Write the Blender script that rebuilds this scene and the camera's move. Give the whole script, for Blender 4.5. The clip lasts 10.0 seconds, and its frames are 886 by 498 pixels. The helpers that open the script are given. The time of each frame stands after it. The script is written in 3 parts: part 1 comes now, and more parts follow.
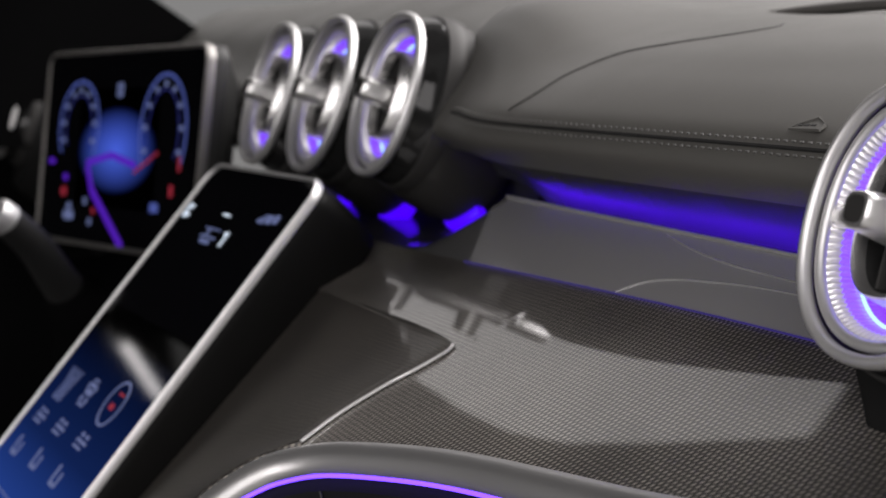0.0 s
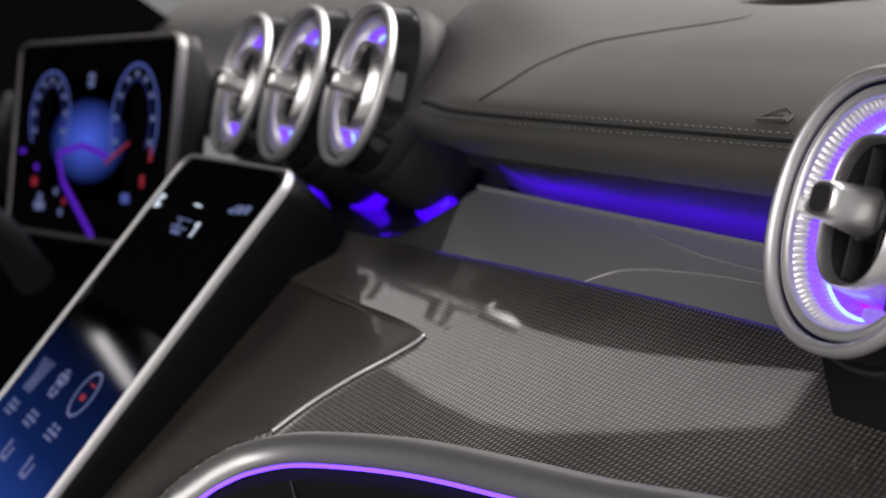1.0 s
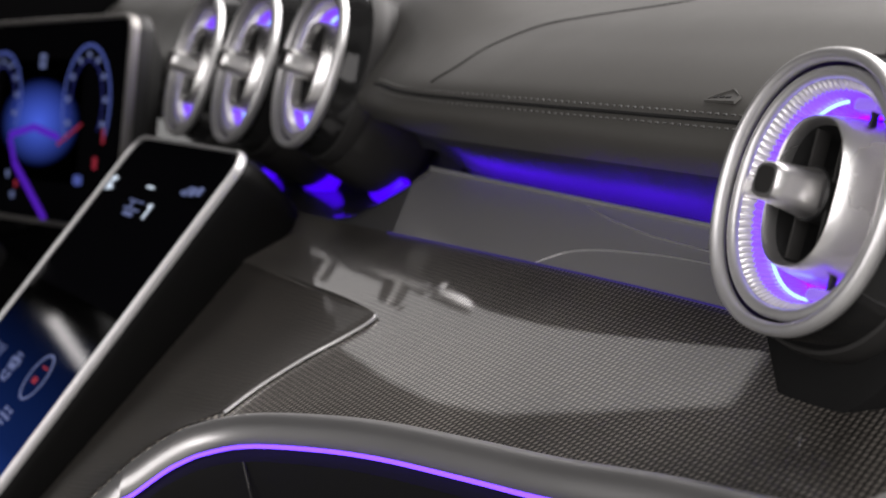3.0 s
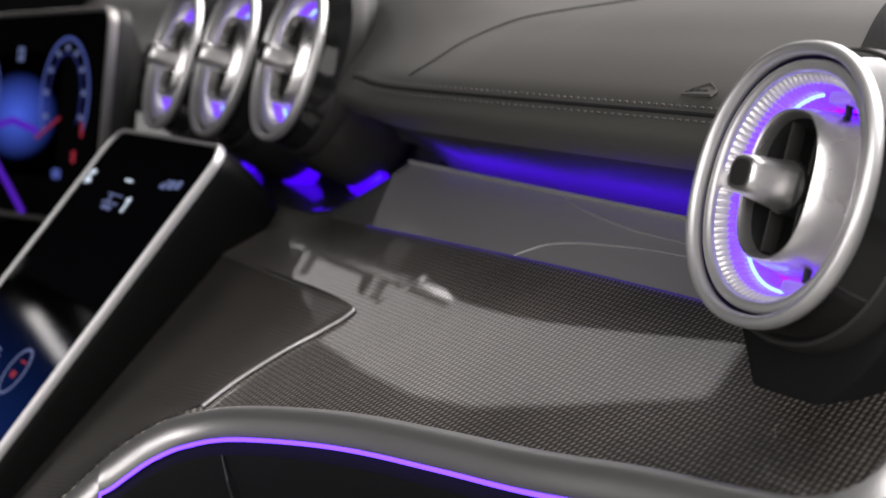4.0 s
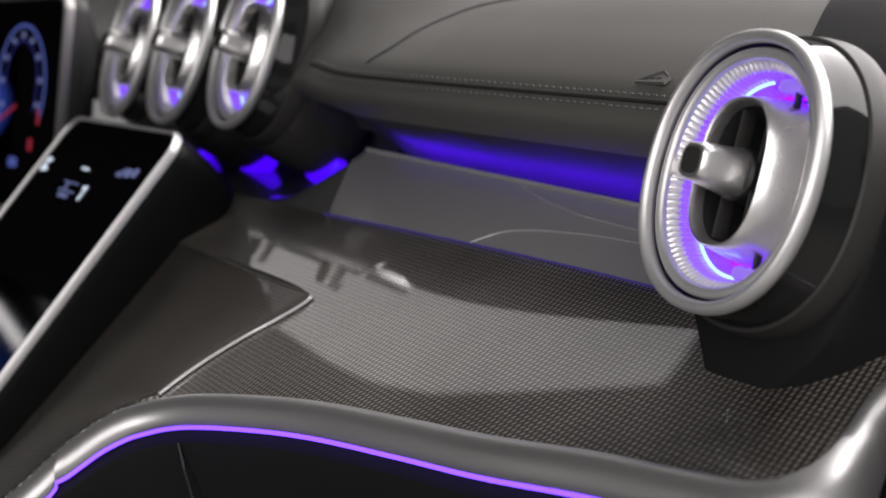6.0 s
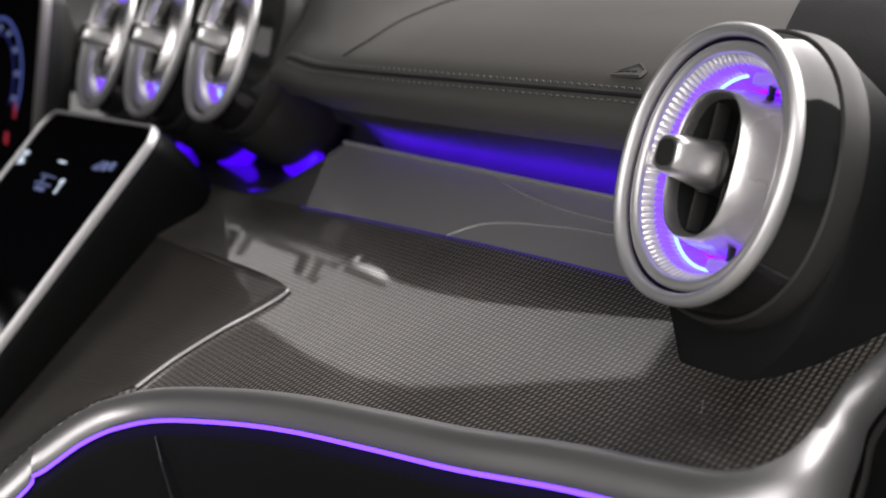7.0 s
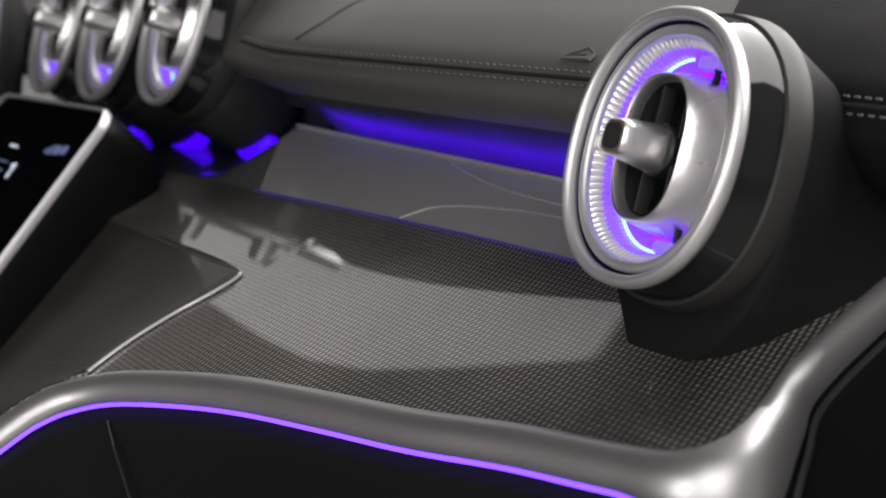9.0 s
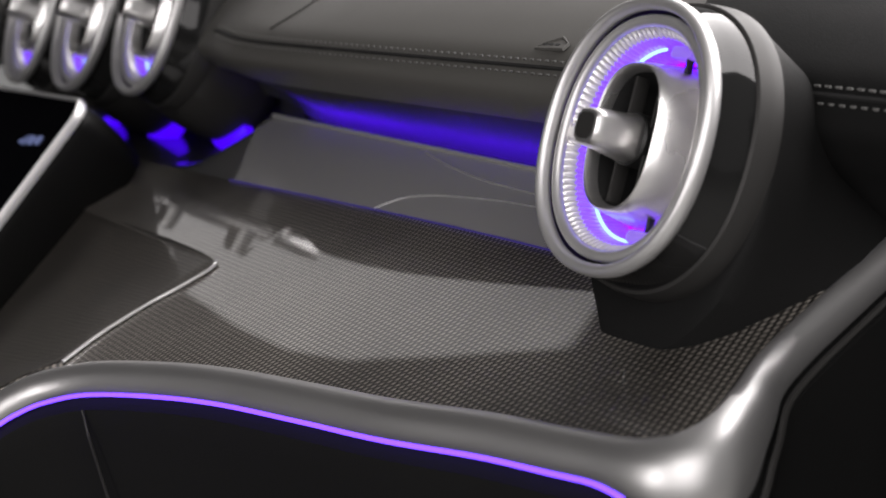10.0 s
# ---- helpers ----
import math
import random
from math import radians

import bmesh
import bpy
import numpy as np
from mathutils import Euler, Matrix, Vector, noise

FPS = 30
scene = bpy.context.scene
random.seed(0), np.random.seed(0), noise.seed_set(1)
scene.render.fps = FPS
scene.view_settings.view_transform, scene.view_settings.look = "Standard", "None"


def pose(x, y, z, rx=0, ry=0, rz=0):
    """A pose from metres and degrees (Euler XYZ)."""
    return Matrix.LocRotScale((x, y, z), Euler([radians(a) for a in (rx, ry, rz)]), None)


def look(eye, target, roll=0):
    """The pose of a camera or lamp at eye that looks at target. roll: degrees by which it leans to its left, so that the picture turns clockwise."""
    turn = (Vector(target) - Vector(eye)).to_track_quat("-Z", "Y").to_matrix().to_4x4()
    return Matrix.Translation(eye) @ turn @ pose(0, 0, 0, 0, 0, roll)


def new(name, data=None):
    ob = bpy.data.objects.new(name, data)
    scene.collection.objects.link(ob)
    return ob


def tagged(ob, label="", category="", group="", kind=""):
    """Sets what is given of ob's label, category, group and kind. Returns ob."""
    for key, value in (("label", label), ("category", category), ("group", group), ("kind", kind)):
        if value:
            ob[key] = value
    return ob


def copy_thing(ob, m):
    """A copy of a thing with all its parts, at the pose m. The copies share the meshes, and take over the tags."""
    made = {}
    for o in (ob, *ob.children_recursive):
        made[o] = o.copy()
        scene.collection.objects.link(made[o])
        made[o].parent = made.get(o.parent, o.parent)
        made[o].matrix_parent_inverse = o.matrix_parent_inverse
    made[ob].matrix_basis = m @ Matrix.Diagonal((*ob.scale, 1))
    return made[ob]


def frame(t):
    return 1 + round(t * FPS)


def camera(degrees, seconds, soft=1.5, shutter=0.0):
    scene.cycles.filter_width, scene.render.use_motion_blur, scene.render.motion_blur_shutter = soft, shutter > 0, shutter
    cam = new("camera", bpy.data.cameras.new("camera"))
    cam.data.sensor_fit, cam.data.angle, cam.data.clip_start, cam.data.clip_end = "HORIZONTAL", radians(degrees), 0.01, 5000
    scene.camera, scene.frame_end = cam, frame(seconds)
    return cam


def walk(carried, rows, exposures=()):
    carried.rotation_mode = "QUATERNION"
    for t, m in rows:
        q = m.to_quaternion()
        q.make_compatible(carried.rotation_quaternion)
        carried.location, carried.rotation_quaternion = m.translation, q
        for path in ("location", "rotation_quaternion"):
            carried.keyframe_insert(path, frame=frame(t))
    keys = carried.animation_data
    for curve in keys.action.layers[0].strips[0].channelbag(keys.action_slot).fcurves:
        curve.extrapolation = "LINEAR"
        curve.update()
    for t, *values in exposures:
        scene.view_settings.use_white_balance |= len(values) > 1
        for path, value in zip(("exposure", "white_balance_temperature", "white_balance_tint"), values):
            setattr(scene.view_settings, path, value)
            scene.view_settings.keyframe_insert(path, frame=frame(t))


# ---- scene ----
cam = camera(32.4, 10.0)
EYE = Vector((0.93, -0.30, 0.90))
# seconds, slide of the tripod head (x, y, z), yaw, pitch, roll
ROWS = [
    (0, 0.0000, 0.0000, 0.0000, 67.00, -5.90, -0.00),
    (0.5, 0.0010, 0.0004, 0.0001, 66.52, -6.08, -0.01),
    (1, 0.0021, 0.0008, 0.0001, 66.02, -6.27, -0.02),
    (1.5, 0.0030, 0.0011, 0.0002, 65.58, -6.46, -0.03),
    (2, 0.0039, 0.0015, 0.0002, 65.17, -6.66, -0.04),
    (2.5, 0.0047, 0.0018, 0.0003, 64.79, -6.82, -0.05),
    (4, 0.0071, 0.0027, 0.0004, 63.70, -7.22, -0.08),
    (4.5, 0.0077, 0.0029, 0.0005, 63.37, -7.31, -0.09),
    (5, 0.0086, 0.0032, 0.0005, 63.03, -7.44, -0.10),
    (5.5, 0.0094, 0.0035, 0.0006, 62.64, -7.57, -0.11),
    (7, 0.0119, 0.0045, 0.0007, 61.50, -7.95, -0.14),
    (7.5, 0.0129, 0.0049, 0.0008, 61.11, -8.11, -0.15),
    (8, 0.0138, 0.0052, 0.0008, 60.70, -8.25, -0.16),
    (8.5, 0.0147, 0.0056, 0.0009, 60.33, -8.40, -0.17),
    (9, 0.0157, 0.0059, 0.0009, 59.95, -8.57, -0.18),
    (9.5, 0.0166, 0.0063, 0.0010, 59.55, -8.75, -0.19),
    (10, 0.0175, 0.0066, 0.0011, 59.13, -8.96, -0.20),
]
walk(cam, [(t, pose(EYE.x + x, EYE.y + y, EYE.z + z, 90 + pitch, roll, yaw)) for t, x, y, z, yaw, pitch, roll in ROWS], exposures=((0, 0.42), (10, 0.42)))

# ---- world and lights ----
world = bpy.data.worlds.new("studio")
scene.world = world
world.use_nodes = True
world.node_tree.nodes["Background"].inputs[0].default_value = (1.0, 0.98, 0.97, 1)
world.node_tree.nodes["Background"].inputs[1].default_value = 0.17


def softbox(name, at, target, sx, sy, watts, colour=(1, 0.95, 0.945)):
    d = bpy.data.lights.new(name, "AREA")
    d.shape, d.size, d.size_y, d.energy, d.color = "RECTANGLE", sx, sy, watts, colour
    ob = new(name, d)
    ob.matrix_world = look(at, target)
    return ob


def slanted(name, a, b, toward, width, watts):
    """A strip lamp from a to b that faces a point."""
    a, b = Vector(a), Vector(b)
    mid, x = (a + b) / 2, (b - a).normalized()
    z = (mid - Vector(toward))
    z = (z - x * z.dot(x)).normalized()
    ob = softbox(name, mid, toward, (b - a).length, width, watts)
    ob.matrix_world = Matrix.Translation(mid) @ Matrix((x, z.cross(x), z)).transposed().to_4x4()
    return ob


softbox("front_softbox", (0.5, 2.5, 3.2), (0.3, 0.1, 0.9), 5.0, 3.0, 310)
softbox("far_softbox", (-4.2, 0.9, 3.76), (0.3, 0.0, 0.9), 3.2, 2.8, 14.5)
softbox("door_side_softbox", (3.0, -1.6, 2.0), (0.4, 0.0, 0.85), 2.6, 2.2, 46)
softbox("rear_softbox", (1.4, -3.6, 1.5), (0.2, 0.0, 0.9), 1.6, 1.2, 34)
slanted("strip_lamp", (-4, -1.216, 1.648), (-4, -1.44, 1.735), (0.0, -0.12, 0.74), 0.04, 0.09)
cam.data.dof.use_dof, cam.data.dof.focus_distance, cam.data.dof.aperture_fstop = True, 0.56, 13.0

# ---- materials ----


class Mat:
    """A node material with a Principled surface and a few shortcuts."""

    def __init__(self, name, colour, rough=0.5, metal=0.0, coat=0.0, spec=0.5, emit=None, power=0.0):
        self.m = bpy.data.materials.new(name)
        self.m.use_nodes = True
        self.t = self.m.node_tree
        self.b = self.t.nodes["Principled BSDF"]
        self.set("Base Color", (*colour, 1))
        self.set("Roughness", rough)
        self.set("Metallic", metal)
        self.set("Coat Weight", coat)
        self.set("Coat Roughness", 0.03)
        self.set("Specular IOR Level", spec)
        if emit:
            self.set("Emission Color", (*emit, 1))
            self.set("Emission Strength", power)

    def set(self, key, value):
        self.b.inputs[key].default_value = value

    def node(self, kind, **values):
        n = self.t.nodes.new(kind)
        for k, v in values.items():
            n.inputs[k.replace("_", " ")].default_value = v
        return n

    def link(self, a, b):
        self.t.links.new(a, b)

    def coords(self):
        return self.node("ShaderNodeTexCoord").outputs["Object"]

    def math(self, op, a, b=0.0):
        n = self.t.nodes.new("ShaderNodeMath")
        n.operation = op
        for i, v in enumerate((a, b)):
            if isinstance(v, (int, float)):
                n.inputs[i].default_value = v
            else:
                self.link(v, n.inputs[i])
        return n.outputs[0]

    def ramp(self, fac, stops):
        n = self.t.nodes.new("ShaderNodeValToRGB")
        e = n.color_ramp.elements
        while len(e) < len(stops):
            e.new(0.5)
        for el, (p, c) in zip(e, stops):
            el.position, el.color = p, (*c, 1)
        self.link(fac, n.inputs[0])
        return n.outputs[0]

    def bump(self, height, strength, distance):
        n = self.t.nodes.new("ShaderNodeBump")
        n.inputs["Strength"].default_value, n.inputs["Distance"].default_value = strength, distance
        self.link(height, n.inputs["Height"])
        self.link(n.outputs[0], self.b.inputs["Normal"])

    def grain(self, scale, strength, distance, rough=None, voronoi=False):
        """Fine relief, with a broader unevenness of the gloss."""
        c = self.coords()
        n = self.t.nodes.new("ShaderNodeTexVoronoi" if voronoi else "ShaderNodeTexNoise")
        n.inputs["Scale"].default_value = scale
        self.link(c, n.inputs["Vector"])
        self.bump(n.outputs[0], strength, distance)
        if rough:
            w = self.t.nodes.new("ShaderNodeTexNoise")
            w.inputs["Scale"].default_value = 14
            w.inputs["Detail"].default_value = 6
            self.link(c, w.inputs["Vector"])
            r = self.t.nodes.new("ShaderNodeMapRange")
            r.inputs["From Min"].default_value, r.inputs["From Max"].default_value = 0.3, 0.7
            r.inputs["To Min"].default_value, r.inputs["To Max"].default_value = rough
            self.link(w.outputs[0], r.inputs["Value"])
            self.link(r.outputs[0], self.b.inputs["Roughness"])
        return self


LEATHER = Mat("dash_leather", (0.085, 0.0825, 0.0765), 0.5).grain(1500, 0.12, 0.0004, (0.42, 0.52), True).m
BLACK_LEATHER = Mat("black_leather", (0.011, 0.011, 0.011), 0.6, spec=0.05).grain(1500, 0.15, 0.0004, (0.42, 0.55), True).m
DARK_LEATHER = Mat("dark_leather", (0.030, 0.029, 0.028), 0.55, spec=0.2).grain(1500, 0.12, 0.0004, (0.48, 0.58), True).m
# darker than the pad leather: the shade under the bulge is put into the colour
UNDERSIDE = Mat("shaded_underside", (0.03, 0.03, 0.03), 0.6, spec=0.15).grain(1500, 0.1, 0.0004, (0.55, 0.65)).m
SEAM = Mat("seam_groove", (0.012, 0.012, 0.012), 0.8).m
THREAD = Mat("grey_thread", (0.16, 0.158, 0.152), 0.7).grain(3000, 0.3, 0.0002).m
CHROME = Mat("satin_chrome", (0.68, 0.675, 0.675), 0.40, 0.75).grain(900, 0.02, 0.0002, (0.38, 0.46)).m
BRIGHT = Mat("brushed_silver", (0.86, 0.85, 0.845), 0.26, 0.95).grain(500, 0.03, 0.0003, (0.24, 0.36)).m
GLOSS = Mat("gloss_black", (0.012, 0.012, 0.012), 0.07, 0.0, 0.0, 0.3).m
MATT = Mat("black_plastic", (0.012, 0.012, 0.012), 0.55).grain(1200, 0.1, 0.0003, (0.48, 0.62)).m
COLLAR = Mat("graphite_collar", (0.034, 0.033, 0.032), 0.4, 0.3, spec=0.35).grain(900, 0.03, 0.0002, (0.5, 0.6)).m
FASCIA = Mat("satin_fascia", (0.36, 0.357, 0.365), 0.2, 0.35, 0.6).grain(600, 0.01, 0.0001, (0.18, 0.24)).m
# darker than the fascia: the black vents' reflection is put into the colour
LEDGE = Mat("dimmed_lacquer", (0.085, 0.084, 0.086), 0.3, 0.2, 0.8).grain(600, 0.02, 0.0002, (0.25, 0.35)).m
GLASS = Mat("screen_glass", (0.003, 0.003, 0.004), 0.05, 0.0, 0.0, 0.16).m
VIOLET = Mat("violet_light", (0, 0, 0), 0.5, emit=(0.075, 0.0, 1.0), power=30).m
RING_VIOLET = Mat("ring_violet", (0, 0, 0), 0.5, emit=(0.065, 0.0, 1.0), power=7).m
TRIM = Mat("satin_trim", (0.47, 0.465, 0.465), 0.4, 0.85).grain(900, 0.02, 0.0002, (0.36, 0.43)).m
RIB = Mat("ribbed_silver", (0.86, 0.845, 0.86), 0.22, 0.5).m
# silver ribs; the violet light falling on them is put into the emission
LIT_RIBS = Mat("lit_ribs", (0.5, 0.45, 0.6), 0.25, 0.6, emit=(0.15, 0.0, 1.0), power=0.7).m
# the clips are no lamps: violet light on them is painted as emission
LIT_CLIP = Mat("lit_clip", (0.3, 0.28, 0.4), 0.25, 0.3, emit=(0.24, 0.07, 1.0), power=0.5).m
# emission standing for violet light that falls on the cowl's underside
COWL_VIOLET = Mat("cowl_violet", (0, 0, 0), 0.5, emit=(0.06, 0.0, 1.0), power=0.9).m
STRIP = Mat("violet_strip", (0, 0, 0), 0.5, emit=(0.13, 0.045, 1.0), power=2.8).m
GUIDE = Mat("light_guide", (0.05, 0.05, 0.1), 0.2, emit=(0.25, 0.5, 1.0), power=2.0).m
STUDIO = Mat("studio_floor", (0.2, 0.2, 0.19), 0.6).grain(40, 0.05, 0.002, (0.5, 0.7)).m
FRAME = Mat("dull_silver", (0.26, 0.25, 0.24), 0.45, 0.8).grain(900, 0.03, 0.0002, (0.4, 0.5)).m
HOUSING = Mat("charcoal_housing", (0.0042, 0.0041, 0.0040), 0.42, spec=0.10).grain(900, 0.06, 0.0003, (0.38, 0.48)).m
PAINT = Mat("dark_trim", (0.0035, 0.0035, 0.0037), 0.75, spec=0.0).grain(900, 0.1, 0.0003, (0.5, 0.65)).m


def woven(name, coat, dark, mid, light):
    """Lacquered weave: staggered slanting metallic threads under a clear coat."""
    w = Mat(name, (0.03, 0.028, 0.026), 0.4, 0.0, coat)
    sep = w.node("ShaderNodeSeparateXYZ")
    w.link(w.coords(), sep.inputs[0])
    x = sep.outputs[0]
    y = w.math("ADD", sep.outputs[1], w.math("MULTIPLY", sep.outputs[2], 0.35))
    u = w.math("MULTIPLY", w.math("SUBTRACT", x, w.math("MULTIPLY", y, 0.15)), math.pi / 0.0028)
    v = w.math("MULTIPLY", y, math.pi / 0.0052)
    a = w.math("SINE", w.math("ADD", u, v))
    b = w.math("SINE", w.math("SUBTRACT", u, v))
    cell = w.math("ABSOLUTE", w.math("MULTIPLY", a, b))
    n = w.node("ShaderNodeTexNoise", Scale=900.0)
    w.link(w.coords(), n.inputs["Vector"])
    big = w.node("ShaderNodeTexNoise", Scale=9.0, Detail=4.0)
    w.link(w.coords(), big.inputs["Vector"])
    val = w.math("MULTIPLY", cell, w.math("ADD", w.math("MULTIPLY", n.outputs[0], 0.5), w.math("MULTIPLY", big.outputs[0], 0.9)))
    w.link(w.ramp(val, [(0.16, dark), (0.40, mid), (0.68, light)]), w.b.inputs["Base Color"])
    w.set("Metallic", 0.35)
    w.bump(cell, 0.4, 0.0004)
    return w.m


WEAVE = woven("lacquered_weave", 1.0, (0.012, 0.011, 0.010), (0.118, 0.107, 0.095), (0.41, 0.38, 0.34))
SATIN_WEAVE = woven("satin_weave", 0.12, (0.014, 0.013, 0.012), (0.052, 0.047, 0.041), (0.19, 0.172, 0.150))


def glow(name, colour, power):
    return Mat(name, (0, 0, 0), 0.4, emit=colour, power=power).m


WHITE_PX = glow("white_graphic", (0.75, 0.85, 1.0), 0.75)
BLUE_PX = glow("blue_graphic", (0.16, 0.22, 0.8), 0.28)
DIM_PX = glow("dim_graphic", (0.35, 0.42, 0.85), 0.24)
RED_PX = glow("red_graphic", (0.8, 0.05, 0.1), 0.22)
VIOLET_PX = glow("violet_graphic", (0.16, 0.02, 0.9), 0.35)


def gradient(name, low, high, axis, a, b):
    """A lit screen area that fades along one of its own axes."""
    g = Mat(name, (0, 0, 0), 0.05, spec=0.16)
    sep = g.node("ShaderNodeSeparateXYZ")
    g.link(g.coords(), sep.inputs[0])
    r = g.node("ShaderNodeMapRange", From_Min=a, From_Max=b)
    g.link(sep.outputs[axis], r.inputs["Value"])
    g.link(g.ramp(r.outputs[0], [(0.0, low), (0.6, tuple((p + q * 0.6) / 2 for p, q in zip(low, high))), (1.0, high)]), g.b.inputs["Emission Color"])
    g.set("Emission Strength", 1.0)
    return g.m


SCREEN_BLUE = gradient("screen_blue", (0.0, 0.0, 0.0), (0.012, 0.036, 0.19), 1, -0.135, -0.26)


def halo(name, colour, cx, cy, rx, ry):
    """A lit screen area that fades away from its middle."""
    g = Mat(name, (0, 0, 0), 0.05, spec=0.16)
    m = g.node("ShaderNodeMapping")
    m.inputs["Location"].default_value = (-cx / rx, -cy / ry, 0)
    m.inputs["Scale"].default_value = (1 / rx, 1 / ry, 0)
    g.link(g.coords(), m.inputs["Vector"])
    l = g.node("ShaderNodeVectorMath")
    l.operation = "LENGTH"
    g.link(m.outputs[0], l.inputs[0])
    g.link(g.ramp(l.outputs["Value"], [(0.0, colour), (0.45, tuple(c * 0.55 for c in colour)), (1.0, (0, 0, 0))]), g.b.inputs["Emission Color"])
    g.set("Emission Strength", 1.0)
    return g.m


CLUSTER_BLUE = halo("cluster_blue", (0.045, 0.085, 0.50), 0.146, -0.086, 0.074, 0.038)

# ---- building helpers ----


def thing(name, label, category, m=None, group="", kind=""):
    ob = new(name)
    ob.empty_display_size = 0.02
    if m is not None:
        ob.matrix_world = m
    return tagged(ob, label, category, group, kind)


def part(name, bm, material, parent, label="", smooth=True, m=None):
    me = bpy.data.meshes.new(name)
    bmesh.ops.recalc_face_normals(bm, faces=bm.faces)
    bm.to_mesh(me)
    bm.free()
    me.materials.append(material)
    if smooth:
        me.shade_smooth()
        if "rib" not in name and name != "sleeve_wall":
            me.set_sharp_from_angle(angle=radians(42))
    ob = new(name, me)
    ob.parent = parent
    if m is not None:
        ob.matrix_basis = m
    return tagged(ob, label)


def loft(rings, closed=True, caps=False, loop=False):
    """A skin over rings of equally many points."""
    bm = bmesh.new()
    rows = [[bm.verts.new(p) for p in r] for r in rings]
    n = len(rows[0])
    pairs = list(zip(rows, rows[1:])) + ([(rows[-1], rows[0])] if loop else [])
    for r0, r1 in pairs:
        for i in range(n if closed else n - 1):
            j = (i + 1) % n
            bm.faces.new((r0[i], r0[j], r1[j], r1[i]))
    if caps:
        bm.faces.new(rows[0])
        bm.faces.new(rows[-1])
    return bm


def oval(a, b, y, seg=96, n=2.2, dx=0.0, dz=0.0, rib=0.0, ribs=0):
    """A superellipse across the local y axis."""
    out = []
    for i in range(seg):
        t = 2 * math.pi * i / seg
        c, s = math.cos(t), math.sin(t)
        k = rib * abs(math.sin(ribs * t / 2)) if ribs else 0.0
        out.append((dx + (a - k) * math.copysign(abs(c) ** (2 / n), c), y, dz + (b - k) * math.copysign(abs(s) ** (2 / n), s)))
    return out


def oval_ring(a, b, y, wr, wy, seg=96, k=14):
    """A rounded ring; a, b: half axes of its middle line; wr, wy: half its width across and along."""
    return loft([oval(a + wr * math.cos(f), b + wr * math.cos(f), y + wy * math.sin(f), seg) for f in [2 * math.pi * i / k for i in range(k)]], loop=True)


def block(sx, sy, sz, at=(0, 0, 0), bevel=0.001, seg=2):
    bm = bmesh.new()
    bmesh.ops.create_cube(bm, size=1, matrix=Matrix.LocRotScale(at, None, (sx, sy, sz)))
    if bevel:
        bmesh.ops.bevel(bm, geom=bm.edges, offset=bevel, segments=seg, profile=0.5, affect="EDGES")
    return bm


def catmull(points, per=8):
    """A smooth line through a few control points."""
    p = [Vector(q) for q in points]
    p = [2 * p[0] - p[1]] + p + [2 * p[-1] - p[-2]]
    out = []
    for a, b, c, d in zip(p, p[1:], p[2:], p[3:]):
        for i in range(per):
            t = i / per
            out.append(0.5 * (2 * b + (c - a) * t + (2 * a - 5 * b + 4 * c - d) * t * t + (3 * b - a - 3 * c + d) * t ** 3))
    out.append(p[-2])
    return out


def tube(line, r, k=8, flat=1.0):
    """A round cord along a line, tapering where r is a function of 0..1."""
    rings = []
    n = len(line)
    for i, p in enumerate(line):
        d = (line[min(i + 1, n - 1)] - line[max(i - 1, 0)]).normalized()
        side = d.cross(Vector((0, 0, 1)))
        side = side.normalized() if side.length > 1e-6 else Vector((1, 0, 0))
        up = side.cross(d)
        rr = r(i / (n - 1)) if callable(r) else r
        rings.append([p + side * rr * math.cos(a) + up * rr * flat * math.sin(a) for a in [2 * math.pi * j / k for j in range(k)]])
    return loft(rings, caps=True)


def smooth01(v, a, b):
    v = max(0.0, min(1.0, (v - a) / (b - a)))
    return v * v * (3 - 2 * v)


# ---- the dashboard ----
def fall(x):
    return -0.025 * (x - 0.1)


PAD = catmull([(0, 0.090, 0.828), (0, 0.0835, 0.838), (0, 0.0760, 0.8475), (0, 0.0650, 0.857), (0, 0.0525, 0.8668), (0, 0.044, 0.877), (0, 0.0475, 0.8865), (0, 0.057, 0.897),
               (0, 0.085, 0.914), (0, 0.125, 0.930), (0, 0.20, 0.943), (0, 0.32, 0.948), (0, 0.45, 0.945)], 8)


def pad_shift(x):
    return -0.018 + 0.026 * smooth01(x, 0.2, 0.55)


def pad_point(x, p):
    brow = 0.030 * (1 - smooth01(x, -0.12, 0.26)) * smooth01(p.y, 0.06, 0.2)
    brow += 0.020 * smooth01(x, 0.03, 0.09) * (1 - smooth01(x, 0.11, 0.22)) * smooth01(p.y, 0.046, 0.09) * (1 - smooth01(p.y, 0.1, 0.24))
    recess = 0.019 * (1 - smooth01(x, 0.09, 0.20)) * (1 - smooth01(p.y, 0.06, 0.14)) * smooth01(p.z, 0.850, 0.872)
    return Vector((x, p.y + recess + pad_shift(x) * smooth01(p.z, 0.842, 0.882), p.z + fall(x) + brow))


def pad_at(x, y):
    """The point of the upper pad at x, y, above the bulge."""
    best = None
    for a, b in zip(PAD[40:], PAD[41:]):
        if a.y <= y - pad_shift(x) <= b.y:
            best = a.lerp(b, (y - pad_shift(x) - a.y) / (b.y - a.y))
    return pad_point(x, best or PAD[-1])


